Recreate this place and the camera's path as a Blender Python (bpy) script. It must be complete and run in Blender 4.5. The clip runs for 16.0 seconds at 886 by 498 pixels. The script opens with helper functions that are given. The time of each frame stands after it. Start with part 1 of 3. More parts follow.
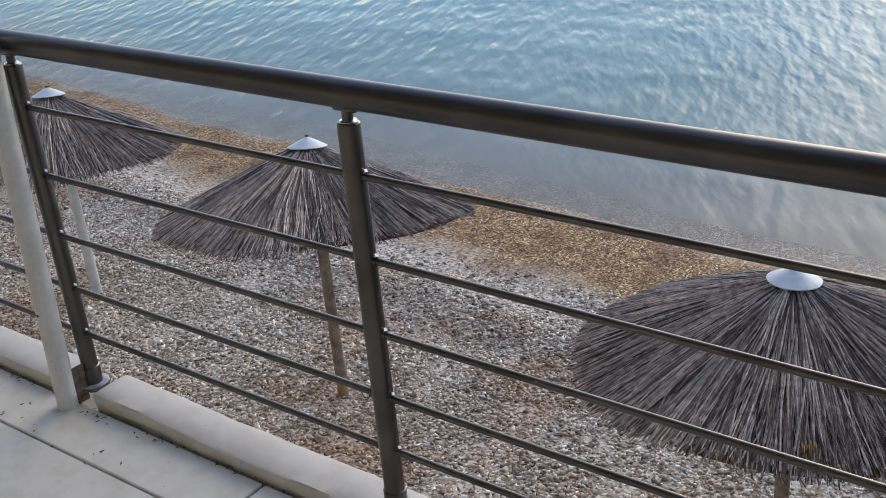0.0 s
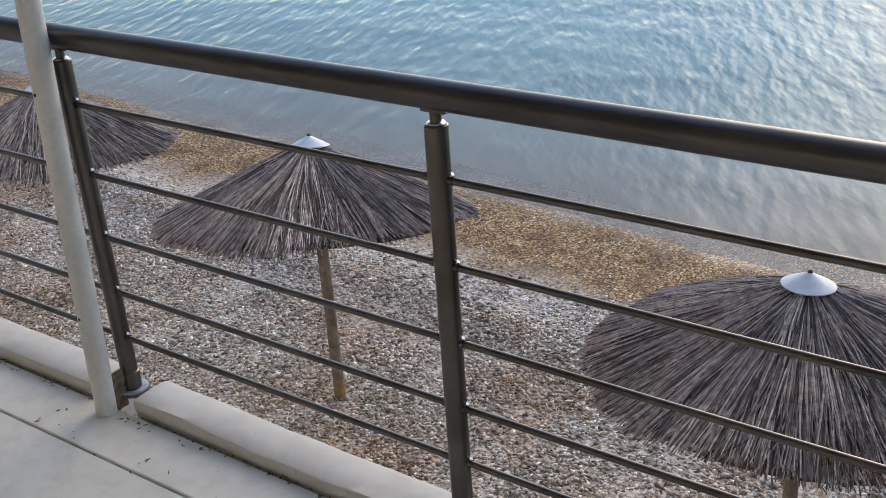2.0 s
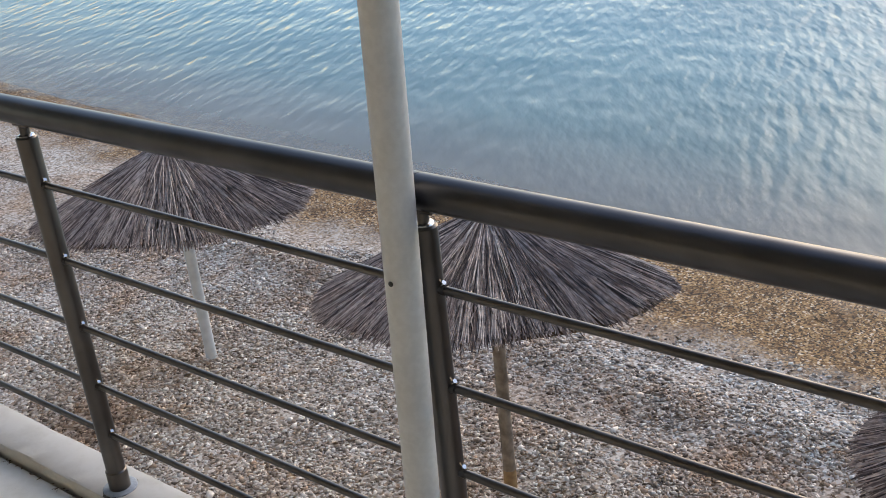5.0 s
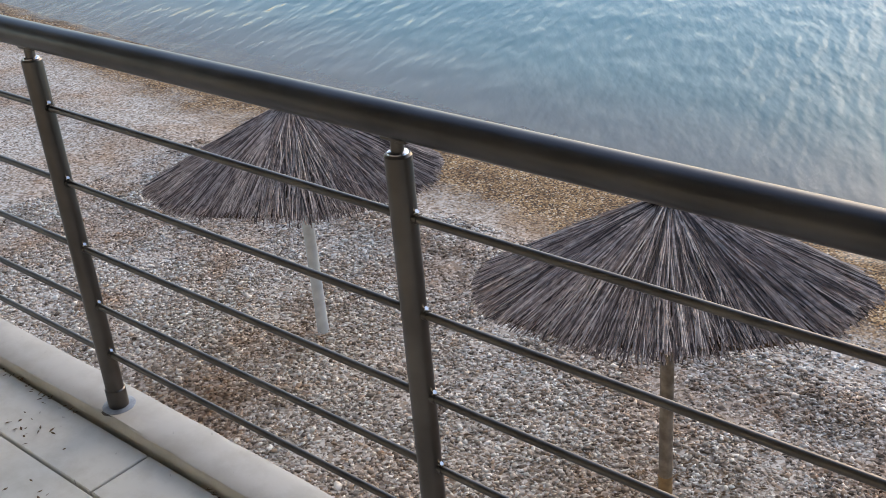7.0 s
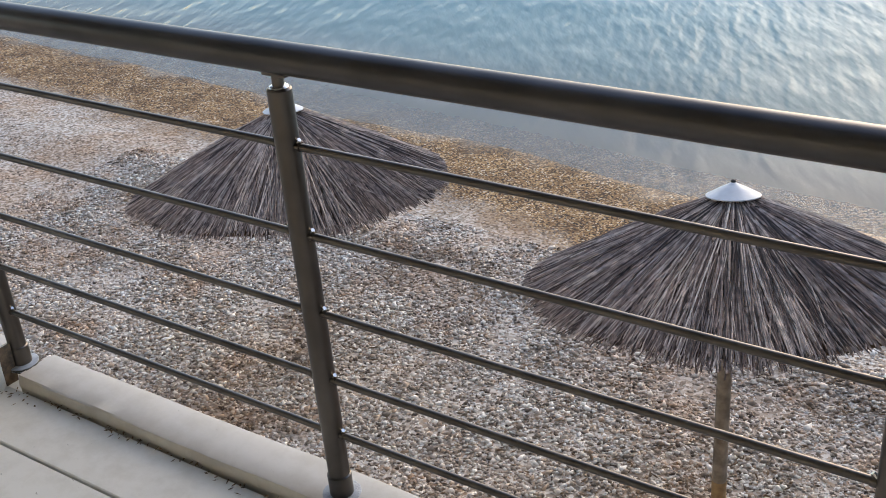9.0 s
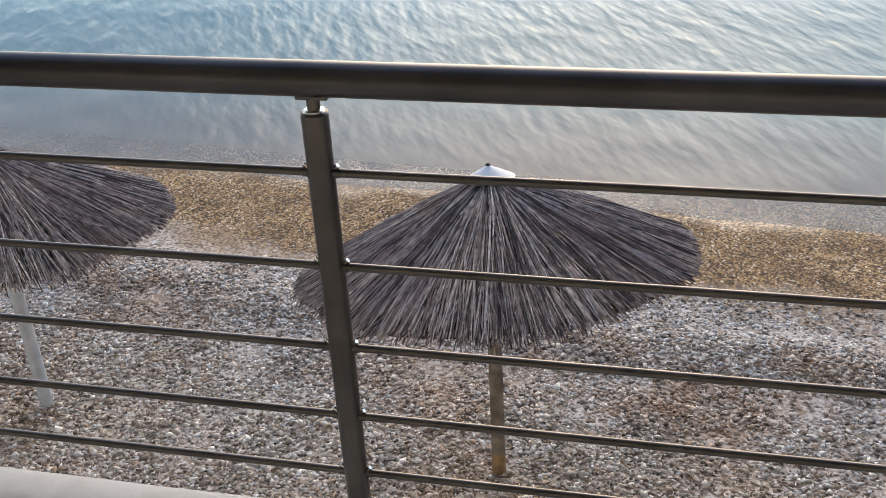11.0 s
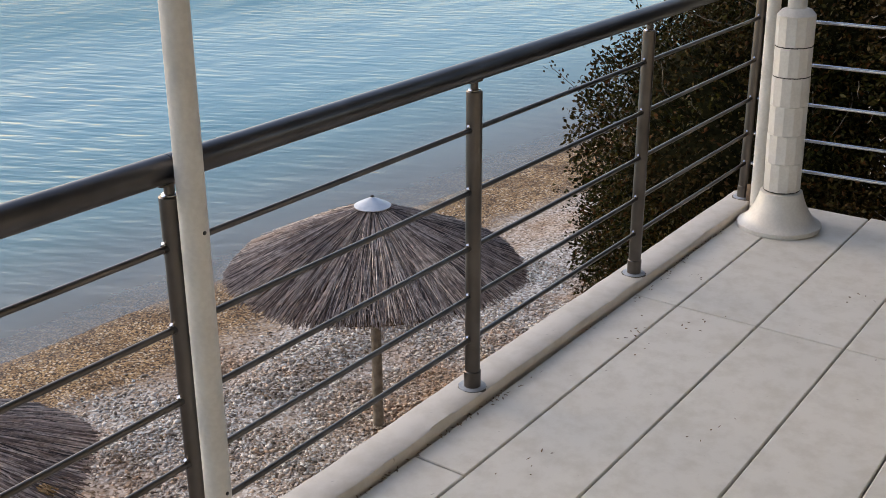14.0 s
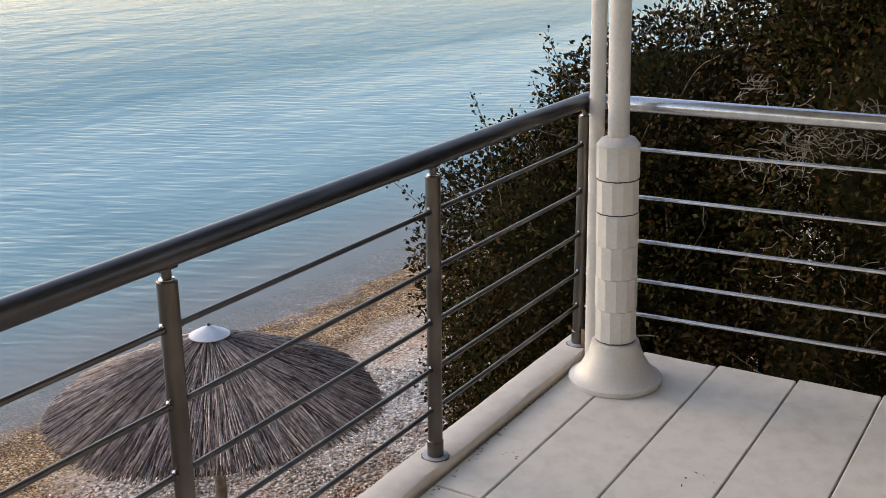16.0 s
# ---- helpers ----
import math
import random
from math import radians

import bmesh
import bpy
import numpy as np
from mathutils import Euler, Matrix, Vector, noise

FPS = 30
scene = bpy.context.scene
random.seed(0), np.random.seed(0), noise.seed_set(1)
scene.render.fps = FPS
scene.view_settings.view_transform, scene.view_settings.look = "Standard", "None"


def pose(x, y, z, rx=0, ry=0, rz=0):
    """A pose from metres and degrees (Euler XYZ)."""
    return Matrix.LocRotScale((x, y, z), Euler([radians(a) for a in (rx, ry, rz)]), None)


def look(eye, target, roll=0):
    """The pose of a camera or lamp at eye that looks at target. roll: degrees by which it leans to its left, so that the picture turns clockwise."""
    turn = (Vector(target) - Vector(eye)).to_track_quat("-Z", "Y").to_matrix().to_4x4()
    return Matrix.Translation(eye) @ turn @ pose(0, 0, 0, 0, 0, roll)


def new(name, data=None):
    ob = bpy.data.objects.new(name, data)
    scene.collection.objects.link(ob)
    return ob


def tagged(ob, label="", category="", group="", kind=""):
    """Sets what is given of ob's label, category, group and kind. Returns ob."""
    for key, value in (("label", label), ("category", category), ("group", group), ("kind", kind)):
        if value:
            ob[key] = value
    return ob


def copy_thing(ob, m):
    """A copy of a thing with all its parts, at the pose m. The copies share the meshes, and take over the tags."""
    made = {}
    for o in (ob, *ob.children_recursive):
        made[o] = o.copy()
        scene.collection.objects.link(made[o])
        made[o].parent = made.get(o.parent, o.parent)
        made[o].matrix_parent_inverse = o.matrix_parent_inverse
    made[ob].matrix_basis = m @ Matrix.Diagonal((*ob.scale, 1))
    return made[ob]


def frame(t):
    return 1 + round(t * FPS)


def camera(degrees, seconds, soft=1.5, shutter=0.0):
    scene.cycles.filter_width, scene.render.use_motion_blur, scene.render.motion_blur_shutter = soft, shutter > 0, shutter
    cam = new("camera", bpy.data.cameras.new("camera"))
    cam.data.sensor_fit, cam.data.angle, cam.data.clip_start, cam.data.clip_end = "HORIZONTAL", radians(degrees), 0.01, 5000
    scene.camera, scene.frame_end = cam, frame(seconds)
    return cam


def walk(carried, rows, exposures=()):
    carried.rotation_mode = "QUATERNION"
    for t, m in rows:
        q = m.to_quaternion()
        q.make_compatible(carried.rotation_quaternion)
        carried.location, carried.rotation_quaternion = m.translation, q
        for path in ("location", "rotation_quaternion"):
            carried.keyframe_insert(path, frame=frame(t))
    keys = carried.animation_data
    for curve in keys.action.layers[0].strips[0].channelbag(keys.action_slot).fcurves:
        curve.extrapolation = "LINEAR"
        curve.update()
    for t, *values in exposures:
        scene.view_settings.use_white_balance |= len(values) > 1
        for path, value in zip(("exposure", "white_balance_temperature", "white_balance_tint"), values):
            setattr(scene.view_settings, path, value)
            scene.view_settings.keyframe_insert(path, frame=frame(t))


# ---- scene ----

# ---------------- camera and its walk ----------------
cam = camera(43.6, 16.0, soft=0.65)
PATH = [
    (0, (2.497, -1.496, 1.651), (1.374, -0.083, 0.79), -5.3),
    (0.5, (2.47, -1.48, 1.652), (1.283, -0.116, 0.797), -5.6),
    (1, (2.446, -1.509, 1.666), (1.287, -0.125, 0.805), -4.8),
    (1.5, (2.384, -1.568, 1.663), (1.273, -0.149, 0.797), -4.4),
    (2, (2.275, -1.573, 1.65), (1.196, -0.128, 0.784), -4.1),
    (2.5, (2.136, -1.438, 1.659), (0.997, -0.037, 0.8), -4.9),
    (3, (2.004, -1.345, 1.642), (0.788, -0.005, 0.789), -7.3),
    (3.5, (1.809, -1.352, 1.644), (0.645, 0.03, 0.787), -7.6),
    (4, (1.509, -1.366, 1.665), (0.448, 0.093, 0.801), -6.6),
    (4.5, (1.265, -1.301, 1.643), (0.202, 0.17, 0.802), -5.7),
    (5, (1.058, -1.204, 1.656), (-0.119, 0.182, 0.823), -6.2),
    (7.5, (-0.163, -1.187, 1.617), (-1.361, 0.127, 0.702), -4.8),
    (8, (-0.373, -1.216, 1.596), (-1.538, 0.12, 0.669), -4.9),
    (10.5, (-1.524, -1.589, 1.663), (-2.18, 0.036, 0.699), -4.1),
    (11, (-1.593, -1.602, 1.652), (-2.028, 0.087, 0.673), -3.4),
    (11.5, (-1.559, -1.494, 1.602), (-1.67, 0.247, 0.624), -3.1),
    (12, (-1.529, -1.443, 1.616), (-1.101, 0.253, 0.645), -1.0),
    (12.5, (-1.515, -1.51, 1.645), (-0.58, 0.014, 0.748), 1.3),
    (13, (-1.487, -1.606, 1.669), (-0.223, -0.292, 0.848), 1.4),
    (13.5, (-1.437, -1.685, 1.682), (0.001, -0.529, 0.908), 0.6),
    (14, (-1.411, -1.701, 1.695), (0.098, -0.615, 0.959), -0.2),
    (14.5, (-1.16, -1.775, 1.709), (0.325, -0.619, 1.032), -1.5),
    (15, (-0.932, -1.788, 1.706), (0.573, -0.624, 1.088), -1.8),
    (15.5, (-0.762, -1.776, 1.683), (0.812, -0.684, 1.109), -1.5),
    (16, (-0.533, -1.696, 1.751), (1.099, -0.707, 1.151), -0.4),
]
walk(cam, [(t, look(eye, target, roll)) for t, eye, target, roll in PATH], ((0, 1.00, 7300, 14), (4, 1.09, 7450, 14), (7.5, 1.09, 7450, 14), (8.2, 1.19, 7550, 14), (11.5, 1.09, 7650, 14), (12.2, 1.16, 8050, 14), (13.3, 1.13, 7900, 15), (15, 1.24, 8250, 20), (16, 1.22, 8200, 19)))

# ---------------- world, sun ----------------
SUN_AZ = -3.0      # degrees to the right of the sea's normal
SUN_EL = 26.0
world = bpy.data.worlds.new("sky")
scene.world = world
world.use_nodes = True
wn = world.node_tree.nodes
sky = wn.new("ShaderNodeTexSky")
sky.sky_type, sky.sun_disc = "NISHITA", False
sky.sun_elevation, sky.sun_rotation = radians(SUN_EL), radians(SUN_AZ)
sky.air_density, sky.dust_density, sky.ozone_density = 1.0, 0.85, 2.0
wn["Background"].inputs["Strength"].default_value = 0.15
world.node_tree.links.new(sky.outputs["Color"], wn["Background"].inputs["Color"])
sun_data = bpy.data.lights.new("sun", "SUN")
sun_data.energy, sun_data.angle, sun_data.color = 0.32, radians(36), (1.0, 0.92, 0.80)
sun = new("sun", sun_data)
sun_dir = Vector((math.sin(radians(SUN_AZ)) * math.cos(radians(SUN_EL)), math.cos(radians(SUN_AZ)) * math.cos(radians(SUN_EL)), math.sin(radians(SUN_EL))))
sun.matrix_world = look(sun_dir * 60, (0, 0, 0))


# ---------------- materials ----------------
def material(name, rough=0.6, metal=0.0):
    m = bpy.data.materials.new(name)
    m.use_nodes = True
    b = m.node_tree.nodes["Principled BSDF"]
    b.inputs["Roughness"].default_value, b.inputs["Metallic"].default_value = rough, metal
    return m, m.node_tree.nodes, m.node_tree.links, b


def noise_node(n, l, scale, detail=4.0, vec=None, rough=0.55):
    t = n.new("ShaderNodeTexNoise")
    t.inputs["Scale"].default_value, t.inputs["Detail"].default_value, t.inputs["Roughness"].default_value = scale, detail, rough
    if vec is not None:
        l.new(vec, t.inputs["Vector"])
    return t.outputs["Fac"]


def ramp(n, l, fac, stops):
    r = n.new("ShaderNodeValToRGB")
    e = r.color_ramp.elements
    while len(e) < len(stops):
        e.new(0.5)
    for k, (pos, col) in zip(e, stops):
        k.position, k.color = pos, (*col, 1)
    l.new(fac, r.inputs["Fac"])
    return r.outputs["Color"]


def mix(n, l, fac, a, b, mode="MIX"):
    x = n.new("ShaderNodeMix")
    x.data_type, x.blend_type = "RGBA", mode
    for sock, val in ((x.inputs[0], fac), (x.inputs[6], a), (x.inputs[7], b)):
        if isinstance(val, (int, float)):
            sock.default_value = val
        elif isinstance(val, tuple):
            sock.default_value = (*val, 1)
        else:
            l.new(val, sock)
    return x.outputs[2]


def bump(n, l, height, strength, dist, normal=None):
    b = n.new("ShaderNodeBump")
    b.inputs["Strength"].default_value, b.inputs["Distance"].default_value = strength, dist
    l.new(height, b.inputs["Height"])
    if normal is not None:
        l.new(normal, b.inputs["Normal"])
    return b.outputs["Normal"]


def coords(n, kind="Object"):
    return n.new("ShaderNodeTexCoord").outputs[kind]


def mapped(n, l, vec, scale=(1, 1, 1), turn=0.0):
    """Turn the coordinates about z, then scale them."""
    r = n.new("ShaderNodeMapping")
    r.inputs["Rotation"].default_value = (0, 0, turn)
    l.new(vec, r.inputs["Vector"])
    m = n.new("ShaderNodeMapping")
    m.inputs["Scale"].default_value = scale
    l.new(r.outputs["Vector"], m.inputs["Vector"])
    return m.outputs["Vector"]


def world_pos(n):
    return n.new("ShaderNodeNewGeometry").outputs["Position"]


def make_steel():
    m, n, l, b = material("brushed_steel", 0.3, 1.0)
    p = world_pos(n)
    streak = noise_node(n, l, 60, 3, mapped(n, l, p, (0.05, 1, 4)))
    blotch = noise_node(n, l, 7, 3, p)
    # Base tones kept low: dark surroundings mirrored in the steel are in the colour.
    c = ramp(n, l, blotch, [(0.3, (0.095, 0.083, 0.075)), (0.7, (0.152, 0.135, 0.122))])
    l.new(c, b.inputs["Base Color"])
    r = n.new("ShaderNodeMapRange")
    r.inputs["To Min"].default_value, r.inputs["To Max"].default_value = 0.24, 0.42
    l.new(streak, r.inputs["Value"])
    l.new(r.outputs["Result"], b.inputs["Roughness"])
    l.new(bump(n, l, streak, 0.08, 0.002), b.inputs["Normal"])
    return m


def make_handrail_steel():
    m, n, l, b = material("brushed_steel_dark_reflection", 0.22, 1.0)
    p = world_pos(n)
    streak = noise_node(n, l, 70, 3, mapped(n, l, p, (0.03, 1, 1)))
    # Darker than the posts; the handrail's dark reflections go into its base colour.
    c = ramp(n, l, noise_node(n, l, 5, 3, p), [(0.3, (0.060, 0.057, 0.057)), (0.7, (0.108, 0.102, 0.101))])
    l.new(c, b.inputs["Base Color"])
    r = n.new("ShaderNodeMapRange")
    r.inputs["To Min"].default_value, r.inputs["To Max"].default_value = 0.26, 0.42
    l.new(streak, r.inputs["Value"])
    l.new(r.outputs["Result"], b.inputs["Roughness"])
    return m


def make_bright_steel():
    m, n, l, b = material("bright_steel", 0.22, 1.0)
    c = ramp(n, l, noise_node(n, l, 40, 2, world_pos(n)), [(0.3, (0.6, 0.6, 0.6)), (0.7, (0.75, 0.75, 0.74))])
    l.new(c, b.inputs["Base Color"])
    return m


def make_white_paint(name="white_paint", tint=(0.67, 0.652, 0.615)):
    m, n, l, b = material(name, 0.38)
    p = world_pos(n)
    big = noise_node(n, l, 6, 5, p)
    fine = noise_node(n, l, 90, 3, p)
    dirt = ramp(n, l, big, [(0.35, tuple(k * 0.86 for k in tint)), (0.62, tint)])
    c = mix(n, l, 0.12, dirt, ramp(n, l, fine, [(0.42, (0.35, 0.33, 0.3)), (0.6, tint)]))
    l.new(c, b.inputs["Base Color"])
    l.new(bump(n, l, fine, 0.1, 0.001), b.inputs["Normal"])
    return m


def make_slab(name, tone, edge_dirt):
    m, n, l, b = material(name, 0.62)
    p = world_pos(n)
    big = noise_node(n, l, 1.7, 6, p, 0.6)
    mid = noise_node(n, l, 11, 6, p, 0.65)
    fine = noise_node(n, l, 130, 3, p)
    rnd = n.new("ShaderNodeObjectInfo").outputs["Random"]
    c = ramp(n, l, big, [(0.3, tuple(k * 0.82 for k in tone)), (0.7, tone)])
    c = mix(n, l, 0.5, c, ramp(n, l, mid, [(0.36, (tone[0] * 0.66, tone[1] * 0.63, tone[2] * 0.56)), (0.56, tone)]))
    c = mix(n, l, 0.35, c, ramp(n, l, rnd, [(0.0, tuple(k * 0.84 for k in tone)), (1.0, tone)]))
    spots = noise_node(n, l, 26, 2, mapped(n, l, p, (1.0, 2.3, 1.0), 0.5))
    c = mix(n, l, ramp(n, l, spots, [(0.73, (0, 0, 0)), (0.77, (edge_dirt,) * 3)]), c, (0.16, 0.14, 0.11))
    l.new(c, b.inputs["Base Color"])
    n1 = bump(n, l, mid, 0.12, 0.004)
    l.new(bump(n, l, fine, 0.12, 0.001, n1), b.inputs["Normal"])
    return m


def make_plain(name, a, bcol, scale, rough=0.8, bump_s=0.3):
    m, n, l, b = material(name, rough)
    p = world_pos(n)
    f = noise_node(n, l, scale, 5, p)
    l.new(ramp(n, l, f, [(0.35, a), (0.65, bcol)]), b.inputs["Base Color"])
    l.new(bump(n, l, noise_node(n, l, scale * 6, 4, p), bump_s, 0.004), b.inputs["Normal"])
    return m


def pebble_colors(n, l, rnd):
    return ramp(n, l, rnd, [(0.0, (0.13, 0.10, 0.08)), (0.2, (0.42, 0.35, 0.29)), (0.42, (0.66, 0.60, 0.54)), (0.56, (0.48, 0.35, 0.25)), (0.74, (0.82, 0.77, 0.71)), (1.0, (0.94, 0.91, 0.87))])


def brown_patches(n, l, c, p):
    # leaf litter and wet brown patches between the stones
    pat = noise_node(n, l, 0.75, 5, p, 0.65)
    f = ramp(n, l, pat, [(0.47, (0, 0, 0)), (0.66, (0.75, 0.75, 0.75))])
    return mix(n, l, f, c, mix(n, l, 1.0, c, (0.80, 0.56, 0.38), "MULTIPLY"))


def make_pebble(single):
    m, n, l, b = material("pebble_stone", 0.75)
    b.inputs["Specular IOR Level"].default_value = 0.2
    if single:
        rnd = n.new("ShaderNodeObjectInfo").outputs["Random"]
    else:
        rnd = n.new("ShaderNodeNewGeometry").outputs["Random Per Island"]
    p = world_pos(n)
    c = pebble_colors(n, l, rnd)
    c = mix(n, l, 0.25, c, ramp(n, l, noise_node(n, l, 70, 4, p), [(0.35, (0.3, 0.27, 0.24)), (0.65, (0.8, 0.78, 0.75))]), "MULTIPLY")
    l.new(brown_patches(n, l, c, p), b.inputs["Base Color"])
    l.new(bump(n, l, noise_node(n, l, 120, 3, p), 0.2, 0.002), b.inputs["Normal"])
    return m


def make_beach():
    m, n, l, b = material("beach_gravel", 0.7)
    b.inputs["Specular IOR Level"].default_value = 0.25
    p = world_pos(n)
    warp = n.new("ShaderNodeVectorMath")
    warp.operation = "MULTIPLY_ADD"
    nz = n.new("ShaderNodeTexNoise")
    nz.inputs["Scale"].default_value = 9.0
    l.new(p, nz.inputs["Vector"])
    l.new(nz.outputs["Color"], warp.inputs[0])
    warp.inputs[1].default_value = (0.03, 0.03, 0.03)
    l.new(p, warp.inputs[2])
    vor = n.new("ShaderNodeTexVoronoi")
    vor.inputs["Scale"].default_value = 42
    l.new(warp.outputs["Vector"], vor.inputs["Vector"])
    small = n.new("ShaderNodeTexVoronoi")
    small.inputs["Scale"].default_value = 60
    l.new(warp.outputs["Vector"], small.inputs["Vector"])
    sep = n.new("ShaderNodeSeparateColor")
    l.new(vor.outputs["Color"], sep.inputs["Color"])
    sep2 = n.new("ShaderNodeSeparateColor")
    l.new(small.outputs["Color"], sep2.inputs["Color"])
    coarse = brown_patches(n, l, mix(n, l, 1.0, pebble_colors(n, l, sep.outputs["Red"]), (0.78, 0.75, 0.72), "MULTIPLY"), p)
    fine = ramp(n, l, sep2.outputs["Green"], [(0.0, (0.012, 0.007, 0.004)), (0.25, (0.10, 0.048, 0.02)), (0.55, (0.33, 0.175, 0.07)), (0.88, (0.56, 0.35, 0.165)), (1.0, (0.80, 0.70, 0.56))])
    blot = noise_node(n, l, 2.3, 7, p, 0.72)
    fine = mix(n, l, ramp(n, l, blot, [(0.45, (0, 0, 0)), (0.60, (0.9, 0.9, 0.9))]), fine, mix(n, l, 1.0, fine, (0.50, 0.44, 0.38), "MULTIPLY"))
    # distance from the waterline, with an uneven border
    xyz = n.new("ShaderNodeSeparateXYZ")
    l.new(p, xyz.inputs["Vector"])
    d = n.new("ShaderNodeMath")
    d.operation = "MULTIPLY_ADD"
    l.new(xyz.outputs["X"], d.inputs[0])
    d.inputs[1].default_value = 0.085
    l.new(xyz.outputs["Y"], d.inputs[2])
    e = n.new("ShaderNodeMath")
    e.operation = "MULTIPLY_ADD"
    l.new(noise_node(n, l, 1.3, 5, p, 0.65), e.inputs[0])
    e.inputs[1].default_value = 1.6
    l.new(d.outputs["Value"], e.inputs[2])
    zone = n.new("ShaderNodeMapRange")
    zone.inputs["From Min"].default_value, zone.inputs["From Max"].default_value = 6.45, 7.1
    l.new(e.outputs["Value"], zone.inputs["Value"])
    c = mix(n, l, zone.outputs["Result"], coarse, fine)
    wet = n.new("ShaderNodeMapRange")
    wet.inputs["From Min"].default_value, wet.inputs["From Max"].default_value = 8.0, 8.3
    l.new(e.outputs["Value"], wet.inputs["Value"])
    c = mix(n, l, wet.outputs["Result"], c, mix(n, l, 1.0, c, (0.62, 0.56, 0.5), "MULTIPLY"))
    l.new(c, b.inputs["Base Color"])
    rr = n.new("ShaderNodeMapRange")
    rr.inputs["To Min"].default_value, rr.inputs["To Max"].default_value = 0.75, 0.35
    l.new(wet.outputs["Result"], rr.inputs["Value"])
    l.new(rr.outputs["Result"], b.inputs["Roughness"])
    n1 = bump(n, l, vor.outputs["Distance"], -0.9, 0.012)
    l.new(bump(n, l, small.outputs["Distance"], -0.7, 0.006, n1), b.inputs["Normal"])
    return m


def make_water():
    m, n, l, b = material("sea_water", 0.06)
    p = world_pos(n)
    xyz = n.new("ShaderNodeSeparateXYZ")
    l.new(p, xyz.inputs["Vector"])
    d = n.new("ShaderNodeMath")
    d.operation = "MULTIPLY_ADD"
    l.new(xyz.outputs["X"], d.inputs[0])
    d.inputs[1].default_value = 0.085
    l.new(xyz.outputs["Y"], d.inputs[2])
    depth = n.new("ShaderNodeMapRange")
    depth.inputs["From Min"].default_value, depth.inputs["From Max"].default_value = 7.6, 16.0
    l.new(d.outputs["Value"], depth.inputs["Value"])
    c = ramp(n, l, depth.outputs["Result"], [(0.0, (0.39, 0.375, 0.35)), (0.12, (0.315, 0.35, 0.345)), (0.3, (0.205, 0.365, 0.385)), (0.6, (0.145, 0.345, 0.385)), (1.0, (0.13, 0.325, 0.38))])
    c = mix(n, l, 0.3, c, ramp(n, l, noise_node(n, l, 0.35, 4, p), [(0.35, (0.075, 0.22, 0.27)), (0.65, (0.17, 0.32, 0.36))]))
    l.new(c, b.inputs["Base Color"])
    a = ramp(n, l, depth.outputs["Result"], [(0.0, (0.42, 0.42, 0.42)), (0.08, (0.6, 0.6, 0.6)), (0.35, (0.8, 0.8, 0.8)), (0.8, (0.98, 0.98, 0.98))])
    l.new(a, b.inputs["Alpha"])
    b.inputs["IOR"].default_value = 1.17
    far = n.new("ShaderNodeMapRange")
    far.inputs["From Min"].default_value, far.inputs["From Max"].default_value = 9.5, 22.0
    far.inputs["To Min"].default_value, far.inputs["To Max"].default_value = 0.27, 0.008
    l.new(d.outputs["Value"], far.inputs["Value"])
    l.new(far.outputs["Result"], b.inputs["Specular IOR Level"])
    w1 = noise_node(n, l, 1.0, 1.5, mapped(n, l, p, (4.4, 1.25, 1), radians(-22)), 0.5)
    w2 = noise_node(n, l, 1.0, 2, mapped(n, l, p, (8.5, 2.4, 1), radians(-38)), 0.5)
    w3 = noise_node(n, l, 0.22, 2, mapped(n, l, p, (1, 2, 1), radians(-10)))
    calm = n.new("ShaderNodeMapRange")
    calm.inputs["From Min"].default_value, calm.inputs["From Max"].default_value = 7.6, 11.5
    calm.inputs["To Min"].default_value, calm.inputs["To Max"].default_value = 0.7, 1.0
    l.new(d.outputs["Value"], calm.inputs["Value"])
    lee = n.new("ShaderNodeMapRange")
    lee.inputs["From Min"].default_value, lee.inputs["From Max"].default_value = 3.0, 13.0
    lee.inputs["To Min"].default_value, lee.inputs["To Max"].default_value = 1.0, 0.38
    l.new(xyz.outputs["X"], lee.inputs["Value"])
    ruffle = n.new("ShaderNodeMath")
    ruffle.operation = "MULTIPLY"
    l.new(calm.outputs["Result"], ruffle.inputs[0])
    l.new(lee.outputs["Result"], ruffle.inputs[1])
    n1 = n.new("ShaderNodeBump")
    n1.inputs["Distance"].default_value = 0.048
    l.new(ruffle.outputs["Value"], n1.inputs["Strength"])
    l.new(w1, n1.inputs["Height"])
    n2 = n.new("ShaderNodeBump")
    n2.inputs["Distance"].default_value = 0.014
    l.new(ruffle.outputs["Value"], n2.inputs["Strength"])
    l.new(w2, n2.inputs["Height"])
    l.new(n1.outputs["Normal"], n2.inputs["Normal"])
    n3 = bump(n, l, w3, 0.5, 0.16, n2.outputs["Normal"])
    l.new(n3, b.inputs["Normal"])
    return m


